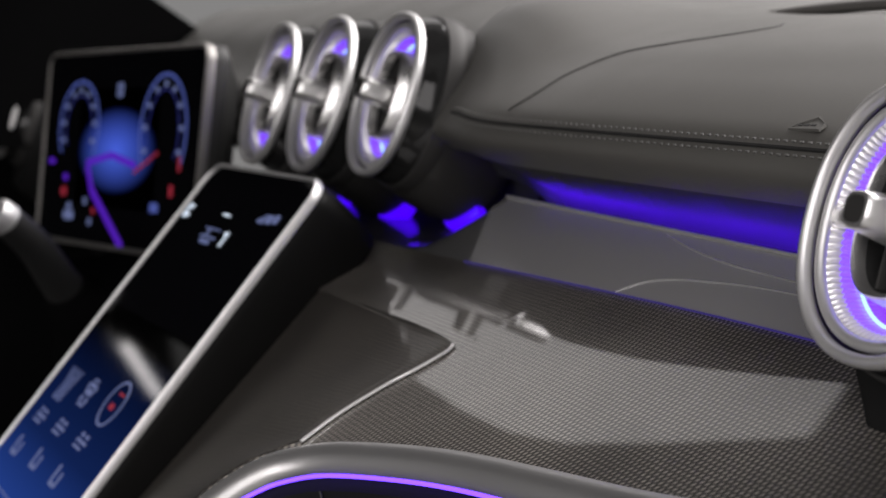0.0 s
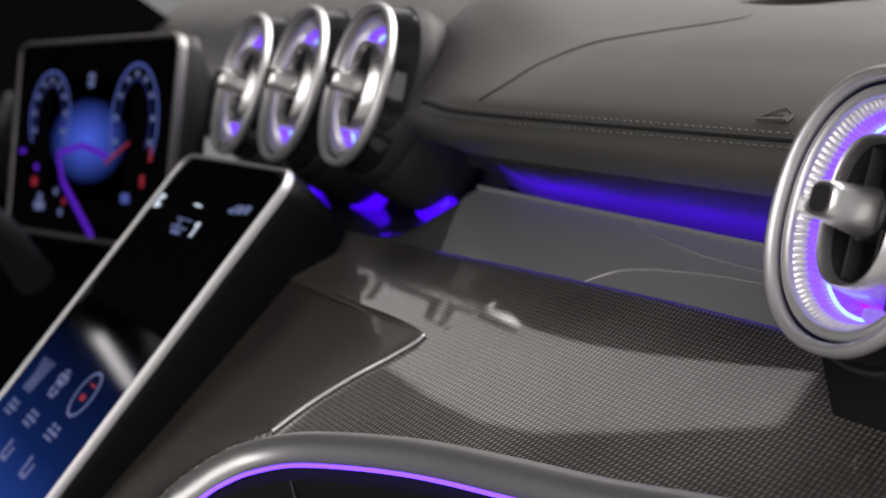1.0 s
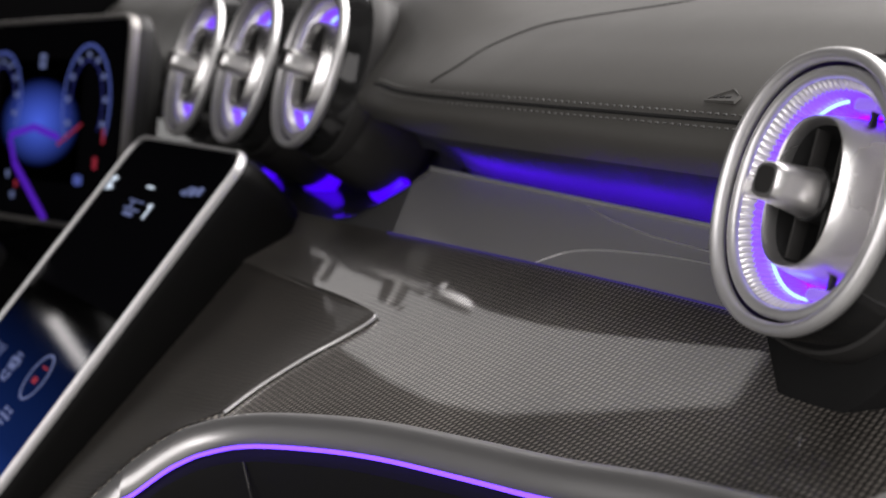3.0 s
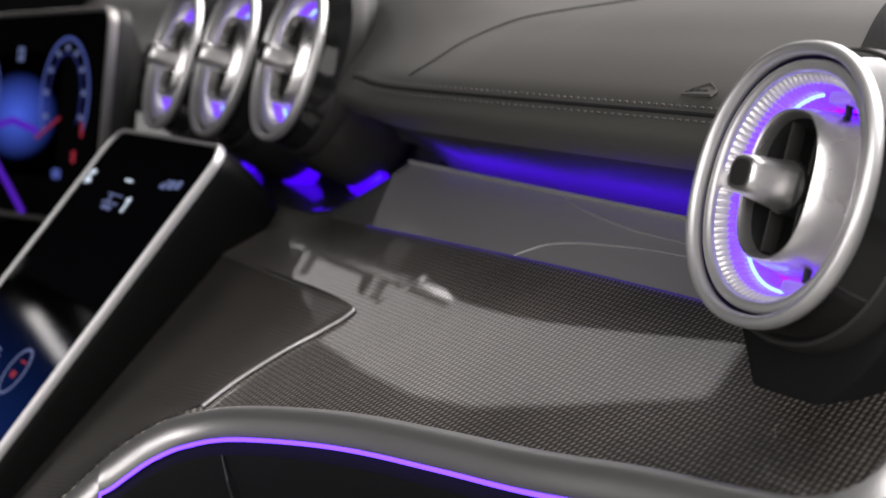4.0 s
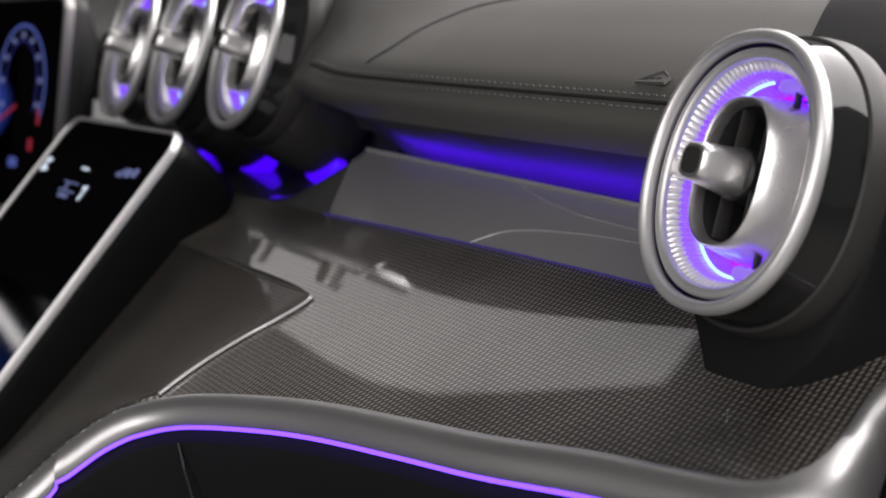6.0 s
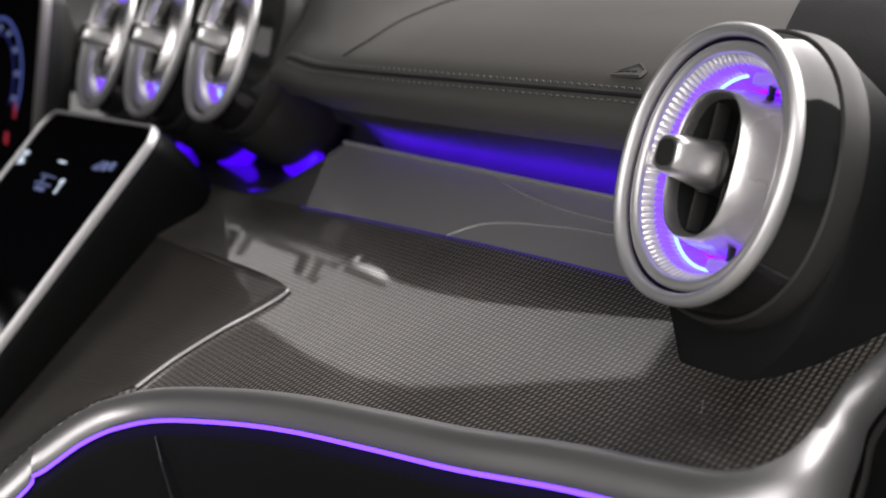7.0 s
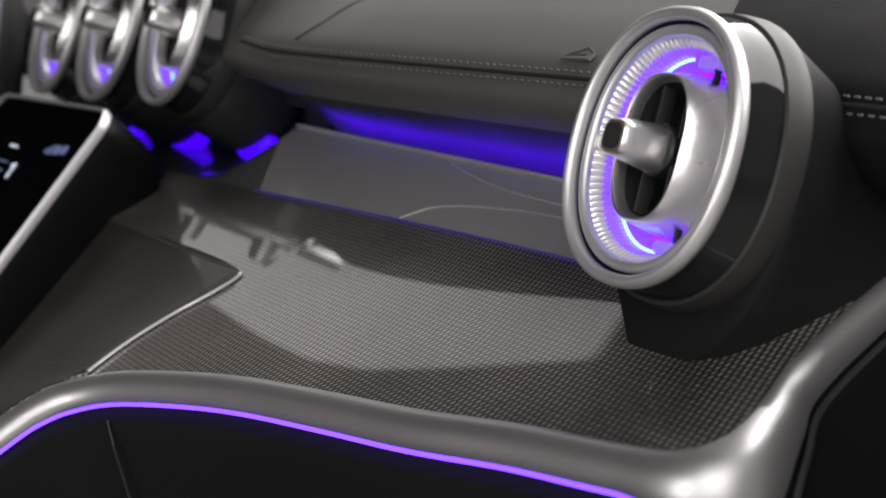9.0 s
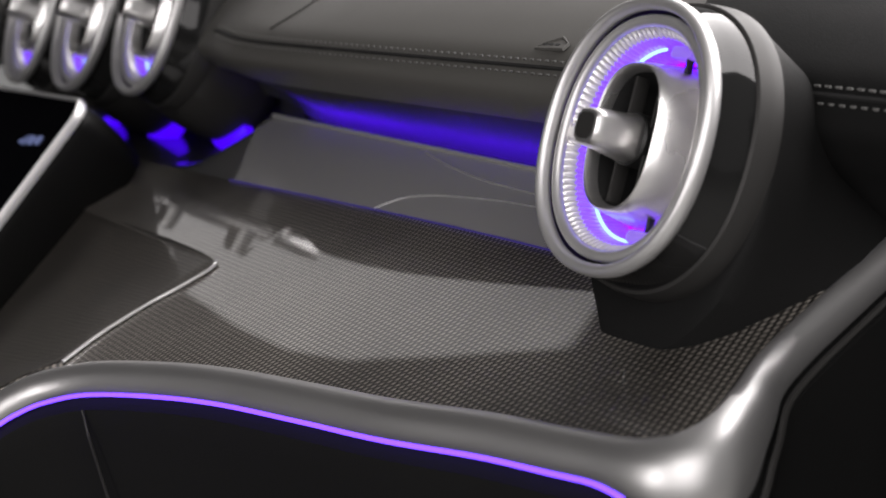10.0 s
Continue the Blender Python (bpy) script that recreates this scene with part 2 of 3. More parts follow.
dash = thing("dashboard", "grey leather dashboard with stitched seam and lit lower edge", "dashboard")
XS = [-0.80 + 0.02 * i for i in range(76)]
part("upper_pad", loft([[pad_point(x, p) for p in PAD[30:]] for x in XS[:68]], closed=False), LEATHER, dash, "soft grey grained leather pad")
# lower part of the pad in the darker colour that stands for its shade
part("pad_underside", loft([[pad_point(x, p) for p in PAD[:31]] for x in XS[:68]], closed=False), UNDERSIDE, dash, "lower edge of the pad, coloured darker for its shade, lit violet")
def end_x(k, y):
    start = 0.525 - 0.75 * max(0.0, min(y, 0.3) - 0.05)
    return start + (0.697 - start) * k / 24


part("end_pad", loft([[pad_point(end_x(k, p.y), p) + Vector((0, -0.0008, 0.0004)) for p in PAD] for k in range(25)], closed=False), BLACK_LEATHER, dash, "black leather end of the pad")
# groove and twin stitching along the bulge


def seam_line(x, lift=0.0, dz=0.0):
    wave = 0.0028 * math.exp(-((x - 0.16) / 0.035) ** 2)
    return Vector((x, 0.0470 + 0.019 * (1 - smooth01(x, 0.09, 0.20)) + pad_shift(x) - 0.0006 * lift + (0.35 * dz if dz < 0 else 0.8 * dz), 0.8872 + fall(x) + dz + wave))


part("seam_groove", tube([seam_line(0.145 + 0.01 * i) for i in range(59)], 0.0009, 6), SEAM, dash, "dark seam groove")
stitch = None
for i in range(118):
    x = 0.150 + 0.0046 * i
    for dz in (0.0026, -0.0026):
        line = [seam_line(x, 1.0, dz), seam_line(x + 0.0014, 1.6, dz), seam_line(x + 0.0029, 1.0, dz)]
        if stitch is None:
            stitch = part("stitch", tube([q - line[1] for q in line], 0.0005, 5), THREAD, dash)
            stitch.location = line[1]
        else:
            s = new("stitch", stitch.data)
            s.parent, s.location = dash, line[1]
arc = [pad_at(x, y) for x, y in [(q.x, q.y) for q in catmull([(0.226, 0.035, 0), (0.233, 0.047, 0), (0.236, 0.066, 0), (0.249, 0.087, 0), (0.275, 0.104, 0), (0.297, 0.122, 0), (0.3055, 0.135, 0), (0.306, 0.142, 0), (0.300, 0.149, 0)], 6)]]
part("pad_seam", tube(arc, 0.0006, 6), SEAM, dash, "fine curved seam in the leather")
part("defroster_strip", tube(catmull([(0.165, 0.212, 0.9435), (0.22, 0.212, 0.9440), (0.30, 0.209, 0.9440), (0.42, 0.205, 0.942)], 8), lambda u: 0.0008 + 0.0026 * smooth01(u, 0.0, 0.5), 10), FRAME, dash, "grey strip at the windscreen base")

def shelf_z(x, y):
    """The shelf sweeps up towards the fascia and twists a little along its length."""
    return 0.81 + 0.45 * (y - 0.04) + 0.0085 * smooth01(-x, -0.62, -0.08) + 1.0 * max(0.0, y + 0.005) ** 2


# one satin fascia from under the centre vents to the dashboard end; its foot stands on the shelf
def foot(x):
    y = 0.0195 + 0.0145 * smooth01(x, 0.08, 0.50)
    return Vector((x, y, shelf_z(x, y) + 0.0006))


def fascia_row(x):
    rise = smooth01(x, 0.098, 0.150)
    low, top = foot(x), Vector((x, 0.108 - 0.0370 * rise, 0.8155 + (0.026 + fall(x)) * rise))
    slope = [low.lerp(top, k / 10) for k in range(11)]
    return [low + Vector((0, 0.012, -0.006)), low + Vector((0, 0.0012, -0.0009)), low + Vector((0, 0.0002, -0.0003))] + slope


def fascia_column(u):
    """One column of the fascia, whose left end is cut back towards its foot."""
    out = []
    for i in range(14):
        start = 0.205 - 0.070 * max(0, i - 3) / 10
        out.append(fascia_row(start + (0.553 - start) * u)[i])
    return out


part("fascia", loft([fascia_column(k / 59) for k in range(60)], closed=False), FASCIA, dash, "satin grey fascia")
# left run of the fascia, painted darker where it mirrors the cowls
part("vent_ledge", loft([[q + Vector((0, 0.0005, -0.0006)) for q in fascia_row(-0.30 + 0.0107 * k)] for k in range(50)], closed=False), LEDGE, dash, "lacquered ledge below the centre vents, coloured dark for their reflection")
part("ledge_back", loft([[Vector((x, 0.107, 0.812)), Vector((x, 0.106, 0.835)), Vector((x, 0.100, 0.862)), Vector((x, 0.096, 0.880))] for x in [-0.30 + 0.03 * k for k in range(15)]], closed=False), MATT, dash, "black wall behind the centre vents")
part("fascia_top", loft([[Vector((x, y, 0.8425 + fall(x) + dz)) for y, dz in ((0.0710, -0.001), (0.0720, -0.0015), (0.0723, -0.007), (0.0740, -0.013), (0.090, -0.017))] for x in [0.150 + 0.0103 * k for k in range(41)]], closed=False), MATT, dash)
def fascia_at(x, k):
    """A point on the fascia, k from its foot to its top."""
    row = fascia_row(x)
    return row[3].lerp(row[-1], k) + Vector((0, -0.0001, 0.0002))


# curved reflections in the fascia, drawn as thin chrome cords
for curve in (((0.346, 0.02), (0.350, 0.12), (0.358, 0.26), (0.374, 0.36), (0.394, 0.42), (0.422, 0.48), (0.460, 0.51)), ((0.328, 0.92), (0.358, 0.80), (0.390, 0.71), (0.414, 0.68), (0.455, 0.65))):
    part("fascia_reflection", tube(catmull([fascia_at(x, k) for x, k in curve], 6), lambda u: 0.00022 + 0.00018 * math.sin(math.pi * u), 6), CHROME, dash, "pale curved reflection on the fascia, drawn as a fine cord")
# violet reflection along the foot, drawn as a faintly glowing cord
foot_line = Mat("foot_reflection", (0.02, 0.02, 0.03), 0.4, emit=(0.18, 0.10, 1.0), power=0.10).m
part("foot_reflection", tube([foot(0.20 + 0.01 * i) + Vector((0, -0.0004, 0.0003)) for i in range(34)], 0.0005, 6), foot_line, dash, "faint violet reflection at the foot of the fascia, as a glowing line")
part("silver_strip", tube([Vector((0.150 + 0.01 * i, 0.0705, 0.8421 + fall(0.150 + 0.01 * i))) for i in range(36)], 0.0009, 8), CHROME, dash, "thin silver strip")
part("ambient_light", tube([Vector((0.156 + 0.01 * i, 0.0736, 0.8386 + fall(0.156 + 0.01 * i))) for i in range(36)], 0.0014, 6), VIOLET, dash, "violet ambient light line")


# lacquered weave panel, a sloping shelf ruled between its crease and its front edge
EDGE = catmull([(0.290, -0.36, 0.545), (0.292, -0.24, 0.650), (0.296, -0.158, 0.7145), (0.300, -0.141, 0.7295), (0.306, -0.1250, 0.7405), (0.3160, -0.1099, 0.7486), (0.3356, -0.0961, 0.7535), (0.3748, -0.0808, 0.7577), (0.4150, -0.0690, 0.7618),
                (0.465, -0.0585, 0.7662), (0.5103, -0.0498, 0.7697), (0.556, -0.0390, 0.7748), (0.5965, -0.0318, 0.7780), (0.6190, -0.0262, 0.7802), (0.6255, -0.0155, 0.7850), (0.6205, 0.002, 0.793), (0.6137, 0.0198, 0.8009), (0.6105, 0.0578, 0.818), (0.612, 0.10, 0.836)], 8)
CORNER = max(range(len(EDGE)), key=lambda i: EDGE[i].x)
BEND = min(range(len(EDGE)), key=lambda i: (EDGE[i] - Vector((0.3160, -0.1099, 0.7486))).length)


for p in EDGE[BEND:]:
    p.z = shelf_z(p.x, p.y)
for k in range(1, 13):
    p = EDGE[BEND - k]
    p.z += (shelf_z(p.x, p.y) - p.z) * (1 - k / 13) ** 2



def between(points, x):
    for a, b in zip(points, points[1:]):
        if min(a.x, b.x) <= x <= max(a.x, b.x) and abs(b.x - a.x) > 1e-7:
            return a.lerp(b, (x - a.x) / (b.x - a.x))
    return None


def shelf_front(x):
    return between(EDGE[BEND:CORNER + 1], x) or Vector((x, -0.0285 if x < 0.305 else -0.1, 0.78))


def shelf_back(x):
    if x > EDGE[-1].x:
        return between(EDGE[CORNER:], x) or EDGE[CORNER]
    y = foot(x).y + 0.0012 if x < 0.56 else 0.047
    return Vector((x, y, shelf_z(x, y)))


rows = []
for i in range(160):
    x = -0.16 + (EDGE[CORNER].x - 0.0002 + 0.16) * i / 159
    y0, y1 = shelf_front(x).y, shelf_back(x).y
    rows.append([Vector((x, y0 + (y1 - y0) * j / 30, shelf_z(x, y0 + (y1 - y0) * j / 30))) for j in range(31)])
part("weave_panel", loft(rows, closed=False), WEAVE, dash, "lacquered metallic weave panel")

# raised console panel, ruled between the screen's flank and its own bright edge
RIGHT = catmull([(0.240, -0.0268, 0.787), (0.270, -0.0268, 0.787), (0.2970, -0.0280, 0.786), (0.3045, -0.0325, 0.784), (0.3057, -0.0482, 0.777), (0.3047, -0.0641, 0.77), (0.3077, -0.0865, 0.76), (0.3148, -0.1055, 0.75)], 6)
for p in RIGHT:
    p.z = shelf_z(p.x, p.y) + 0.0004
con = []
for p in RIGHT + [q - Vector((0.002, 0, 0)) for q in reversed(EDGE[8:BEND - 2])]:
    yl = min(-0.0268, p.y)
    left = Vector((0.095, yl, 0.7862 + 1.07 * (yl + 0.0268)))
    con.append([left.lerp(p, k / 19) + Vector((0, 0, 0.0014)) for k in range(20)] + [p + Vector((0.0010, 0, 0.0010)), p + Vector((0.0014, 0, -0.0010))])
con.insert(0, [q + Vector((0, 0.001, -0.002)) for q in con[0]])
part("console_panel", loft(con, closed=False), SATIN_WEAVE, dash, "raised woven console panel")
part("console_lip", tube([q + Vector((0.0013, 0, 0.0009)) for q in RIGHT[14:]], 0.0009, 8), CHROME, dash, "thin pale edge of the console panel")


# satin trim round the shelf, with the light line below it
def outward(i):
    d = EDGE[min(i + 1, len(EDGE) - 1)] - EDGE[max(i - 1, 0)]
    return Vector((d.y, -d.x, 0)).normalized()


SECTION = [(-0.0008, -0.003), (-0.0002, 0.0002), (0.0012, 0.0009), (0.004, 0.0005), (0.0066, -0.0012), (0.0082, -0.0036), (0.0091, -0.0064), (0.0094, -0.0092), (0.0088, -0.0110), (0.004, -0.0110)]


def corner(p):
    """How close a point of the edge is to the corner, 0 to 1."""
    return math.exp(-((p.x - 0.628) / 0.014) ** 2 - ((p.y + 0.012) / 0.020) ** 2)


def along(i, o, h):
    """A point beside the shelf edge: o outward, h up; the trim fans out and down at the corner."""
    p = EDGE[i]
    g, slim = corner(p), 1 - 0.15 * smooth01(p.y, 0.0, 0.04)
    return p + outward(i) * o * slim * (1 + 0.45 * g) + Vector((0, 0, h * (1 + 1.1 * g)))


part("shelf_trim", loft([[along(i, o, h) for o, h in SECTION] for i in range(len(EDGE))], closed=False), TRIM, dash, "satin silver trim round the shelf")
LAST = max(i for i, p in enumerate(EDGE) if p.x < 0.618 and p.y < -0.02)
part("edge_light", tube([along(i, 0.0082, -0.0122) for i in range(LAST)], 0.0009, 8), STRIP, dash, "violet light line under the trim")
LOW = [(0.0045, -0.0110), (0.0058, -0.0150), (0.0092, -0.0185), (0.0090, -0.028), (0.0, -0.06), (-0.02, -0.30)]
part("lower_panel", loft([[along(i, o, h) for o, h in LOW] for i in range(len(EDGE))], closed=False), BLACK_LEATHER, dash, "black lower dashboard panel")
gl = [k for k, p in enumerate(EDGE) if p.x > 0.335][0]
part("glovebox_gap", tube([along(gl, o + 0.0004, h) + Vector((0.006 * k, 0, 0)) for k, (o, h) in enumerate(LOW[2:5])], 0.0007, 6), COLLAR, dash, "thin gap of the glovebox lid")
ARM = [i for i, p in enumerate(EDGE) if p.y > -0.012 and p.x > 0.6]
part("trim_gasket", tube([along(i, 0.0105, -0.0135) for i in ARM], 0.0012, 6), COLLAR, dash, "thin dark edge below the trim")
part("end_panel", block(0.03, 0.5, 0.5, (0.71, 0.30, 0.66), 0.01, 3), MATT, dash, "black end of the dashboard")

# ---- vents ----
HALF_W, HALF_H = 0.0440, 0.0485


def ribbed(a, b, y, amp, seg=576, ribs=96):
    """An oval whose wall is gathered into rounded ribs."""
    base = oval(a, b, y, seg)
    out = []
    for i, (x, yy, z) in enumerate(base):
        k = 1 - amp * (0.5 - 0.5 * math.cos(2 * math.pi * i * ribs / seg)) / max(a, b)
        out.append((x * k, yy, z * k))
    return out


def leather_body(a, b):
    """The cowl of the end vent: it swells forward below the ring and down on to the shelf."""
    rings = []
    for out, back, drop in ((0.0030, 0.0, 0.0), (0.0042, 0.0004, 0.003), (0.0050, 0.0014, 0.008), (0.0054, 0.0040, 0.0145), (0.0056, 0.010, 0.019), (0.0060, 0.018, 0.022),
                            (0.0080, 0.030, 0.022), (0.0125, 0.048, 0.022), (0.021, 0.080, 0.020), (0.034, 0.13, 0.02)):
        ring = []
        for x, y, z in oval(a, b, 0.0248 + back, 96):
            low = smooth01(-z / b, -0.25, 0.45)
            k = 1 + (out * low + (0.003 - 0.30 * back) * (1 - low)) / a
            x, z = x * k, z * k
            w = max(0.0, -z / b) ** 1.5
            if x < 0:
                x *= 1 - 0.34 * smooth01(-z / b, 0.2, 1.0) * min(1.0, drop / 0.0145)
            ring.append(Vector((x - 0.003 * w, y - 0.004 * w * min(1.0, drop / 0.0145), z - drop * w)))
        rings.append(ring)
    return rings


def air_vent(m, label, cowl=None, glow_under=False):
    v = thing("air_vent", label, "air vent", m, "round air vents")
    a, b = HALF_W, HALF_H
    part("outer_ring", oval_ring(a - 0.0025, b - 0.0025, 0.0, 0.0023, 0.0032), CHROME, v, "satin silver outer ring")
    part("ring_gap", loft([oval(a - 0.0040, b - 0.0040, 0.0010), oval(a - 0.0048, b - 0.0048, 0.0060), oval(a - 0.0065, b - 0.0065, 0.0055)]), MATT, v, "dark gap between the rings")
    part("inner_ring", oval_ring(a - 0.0078, b - 0.0078, 0.0024, 0.0021, 0.0022), CHROME, v, "satin silver inner ring")
    rows = [ribbed(a - d, b - d, y, amp) for d, y, amp in ((0.0094, 0.0026, 0.0), (0.0098, 0.0036, 0.0007), (0.0104, 0.0050, 0.0016), (0.0112, 0.0072, 0.0018), (0.0120, 0.0100, 0.0018), (0.0134, 0.0145, 0.0016), (0.0150, 0.019, 0.0010), (0.0172, 0.028, 0.0004))]
    part("ribbed_sleeve", loft(rows[:4]), RIB, v, "finely ribbed silver sleeve")
    # ribs with painted violet light; the rest of the sleeve stays plain silver
    part("lit_ribs", loft([r[110:480] for r in rows[3:]], closed=False), LIT_RIBS, v, "ribs in violet light, the light put into their emission")
    part("sleeve_wall", loft([r[479:] + r[:111] for r in rows[3:]], closed=False), RIB, v)
    part("back_plate", loft([oval(a - 0.0165, b - 0.0165, 0.0300), oval(0.001, 0.001, 0.0300)], caps=True), MATT, v)
    part("light_ring", oval_ring(a - 0.0182, b - 0.0172, 0.0235, 0.0010, 0.0010, 72, 8), RING_VIOLET, v, "violet light ring")
    ring = oval(a - 0.0148, b - 0.0148, 0.0130, 96)
    for lo, hi in ((26, 46), (50, 74)):
        part("light_guide", tube([Vector(q) for q in ring[lo:hi]], 0.0006, 8), GUIDE, v, "pale blue light guide")
    # the nozzle: a thick polished D-shaped lip that swells towards its root
    cone = [(0.0153, 0.0233, 0.0042), (0.0156, 0.0237, 0.0015), (0.0161, 0.0243, -0.0004), (0.0169, 0.0251, -0.0008), (0.0178, 0.0258, 0.0004), (0.0190, 0.0264, 0.0036), (0.0212, 0.0272, 0.0085), (0.0240, 0.0281, 0.0145), (0.0266, 0.0288, 0.0205), (0.0280, 0.0292, 0.029)]
    part("nozzle", loft([oval(p, q, y, 72, 2.6) for p, q, y in cone]), BRIGHT, v, "polished silver nozzle")
    part("nozzle_throat", loft([oval(0.0154, 0.0234, 0.0040, 72, 2.6), oval(0.013, 0.018, 0.030, 72, 2.5), oval(0.001, 0.001, 0.030, 72, 2.5)]), MATT, v, "black throat")
    for sx in (-0.006, 0.0075):
        part("vane", block(0.0011, 0.006, 0.044, (sx, 0.0075, 0), 0.0004), COLLAR, v, "graphite vane")
    part("knob_base", loft([oval(r, r, y, 40, 2) for r, y in ((0.0001, 0.0015), (0.0078, 0.0015), (0.0092, 0.003), (0.0092, 0.026), (0.0001, 0.026))]), MATT, v, "black knob base")
    kn = [(0.0044, 0.0044, -0.0160), (0.0056, 0.0056, -0.0160), (0.0064, 0.0063, -0.0150), (0.0068, 0.0067, -0.012), (0.0074, 0.0073, -0.006), (0.0081, 0.0081, 0.0005), (0.0083, 0.0083, 0.0020), (0.0078, 0.0078, 0.0028)]
    part("knob", loft([oval(p, q, y, 56, 3.0) for p, q, y in kn], caps=True), BRIGHT, v, "polished silver knob")
    # dark reflection in the knob's front, put into the colour of a thin plate
    part("knob_face", loft([oval(p, q, y, 40, 3.2) for p, q, y in ((0.0045, 0.0045, -0.0157), (0.0045, 0.0045, -0.0163))], caps=True), COLLAR, v, "knob face, coloured dark for what it reflects")
    part("spoke", block(0.0170, 0.0065, 0.0078, (-0.0285, 0.0060, 0), 0.0024, 3), BRIGHT, v, "silver spoke")
    for sz in (-1, 1):
        clip = part("clip", block(0.0115, 0.008, 0.0050, (0.009, 0.0120, sz * 0.0318), 0.0018, 2), LIT_CLIP, v, "small clip with the violet light on it painted as emission")
        part("clip_pin", block(0.0013, 0.003, 0.0060, (0.0125, 0.0105, sz * 0.0275), 0.0004, 1), MATT, clip, "dark pin")
    part("barrel", loft([oval(a - d, b - d, y) for d, y in ((0.0036, 0.001), (0.0030, 0.0040), (0.0010, 0.0090), (-0.0006, 0.0140), (-0.0010, 0.0160))]), GLOSS, v, "gloss black barrel")
    part("collar", loft([oval(a - d, b - d, y) for d, y in ((0.0012, 0.0165), (-0.0012, 0.0156), (-0.0022, 0.0162), (-0.0032, 0.0205), (-0.0036, 0.0245), (-0.0034, 0.0258))]), COLLAR, v, "satin graphite collar")
    if glow_under:
        # no lamp: an added glowing tube shaped like the lit bottom of the cowl
        band = [Vector((0.006 + 0.0270 * math.sin(q), 0.0660 - 0.004 * math.cos(q), -0.0590 + 0.022 * (1 - math.cos(q)))) for q in [-0.95 + 0.095 * k for k in range(21)]]
        part("cowl_glow", tube(band, lambda u: 0.0062 * math.sin(math.pi * (0.12 + 0.76 * u)) ** 0.6, 12), COWL_VIOLET, v, "glowing tube for the violet-lit underside of the cowl")
    if cowl:
        rings = [[(x, yy + lean * z, z) for x, yy, z in oval(a + p, b + q, y, 96, 2.2, 0, dz)] for p, q, y, dz, lean in cowl]
    else:
        rings = leather_body(a, b)
    part("cowl", loft(rings), DARK_LEATHER if cowl else BLACK_LEATHER, v, "dark leather cowl")
    return v


CENTRE_COWL = [(0.0030, 0.0030, 0.0245, 0, 0), (0.0026, 0.0036, 0.0270, -0.0010, 0.05), (0.0010, 0.0040, 0.037, -0.0045, 0.08), (-0.002, 0.0050, 0.052, -0.0075, 0.05), (-0.005, 0.003, 0.066, -0.008, 0.0), (-0.009, -0.003, 0.074, -0.007, 0), (-0.022, -0.022, 0.079, -0.005, 0)]
BLUE_NOTE = "round silver air vent with violet light, in the centre row"
VENT_TILT = -16.0
CENTRE_SIZE = 1.07


def centre_place(x):
    """Where a vent of the centre row sits."""
    return pose(0.93 + CENTRE_SIZE * (x - 0.93), 0.0317, 0.8984, VENT_TILT, 0, 0) @ Matrix.Scale(CENTRE_SIZE, 4)


first = air_vent(centre_place(0.115), BLUE_NOTE, CENTRE_COWL, True)
for x in (0.0, -0.115):
    copy_thing(first, centre_place(x))
end_vent = air_vent(pose(0.5643, 0.0017, 0.8615, VENT_TILT, 0, 0) @ Matrix.Scale(0.94, 4), "silver air vent with violet light at the black leather dashboard end")
copy_thing(end_vent, pose(-0.78, -0.085, 0.872, VENT_TILT, 0, 0))

# ---- touchscreen on the console ----
U = Vector((0.2, 0.016, 0.001)).normalized()
V = Vector((0, -0.139, -0.167)).normalized()
N = V.cross(U).normalized()
SCREEN = Matrix.Translation((0.11, -0.024, 0.85)) @ Matrix((U, -V, N)).transposed().to_4x4()


def round_rect(x0, y0, x1, y1, r, z, seg=6):
    out = []
    for cx, cy, a0 in ((x1 - r, y1 - r, 0), (x0 + r, y1 - r, 90), (x0 + r, y0 + r, 180), (x1 - r, y0 + r, 270)):
        for k in range(seg + 1):
            a = radians(a0 + 90 * k / seg)
            out.append((cx + r * math.cos(a), cy + r * math.sin(a), z))
    return out


def plate(x0, y0, x1, y1, r, z, h=0.0004):
    return loft([round_rect(x0, y0, x1, y1, r, z), round_rect(x0, y0, x1, y1, r, z + h)], caps=True)


def frame_ring(x0, y0, x1, y1, r, w, z0, z1):
    rr = lambda d, z: round_rect(x0 + d, y0 + d, x1 - d, y1 - d, max(r - d, 0.001), z)
    return loft([rr(0, z0), rr(-0.0004, (z0 + z1) / 2), rr(0.0008, z1), rr(w - 0.0006, z1), rr(w, z1 - 0.001), rr(w, z0)], loop=True)


def arc_band(cx, cy, rx, ry, a0, a1, w, z, n=40, h=0.0003):
    """A thin flat arc; its angles run clockwise from the top."""
    sec = []
    for i in range(n + 1):
        a = radians(a0 + (a1 - a0) * i / n)
        s, c = math.sin(a), math.cos(a)
        sec.append([(cx + rx * s, cy + ry * c, z), (cx + (rx - w) * s, cy + (ry - w) * c, z), (cx + (rx - w) * s, cy + (ry - w) * c, z + h), (cx + rx * s, cy + ry * c, z + h)])
    return loft(sec, caps=True)


touch = thing("touchscreen", "portrait touchscreen lit blue with silver frame, on the console", "touchscreen", SCREEN)
X0, X1, Y0, Y1 = -0.2, 0.0, -0.31, 0.0
part("housing", loft([round_rect(X0 + d, Y0 + d, X1 - d, Y1 - d, 0.016, z) for d, z in ((0.0022, -0.001), (0.0008, -0.004), (0.0, -0.010), (0.001, -0.030), (0.004, -0.05))], caps=True), HOUSING, touch, "black wedge housing")
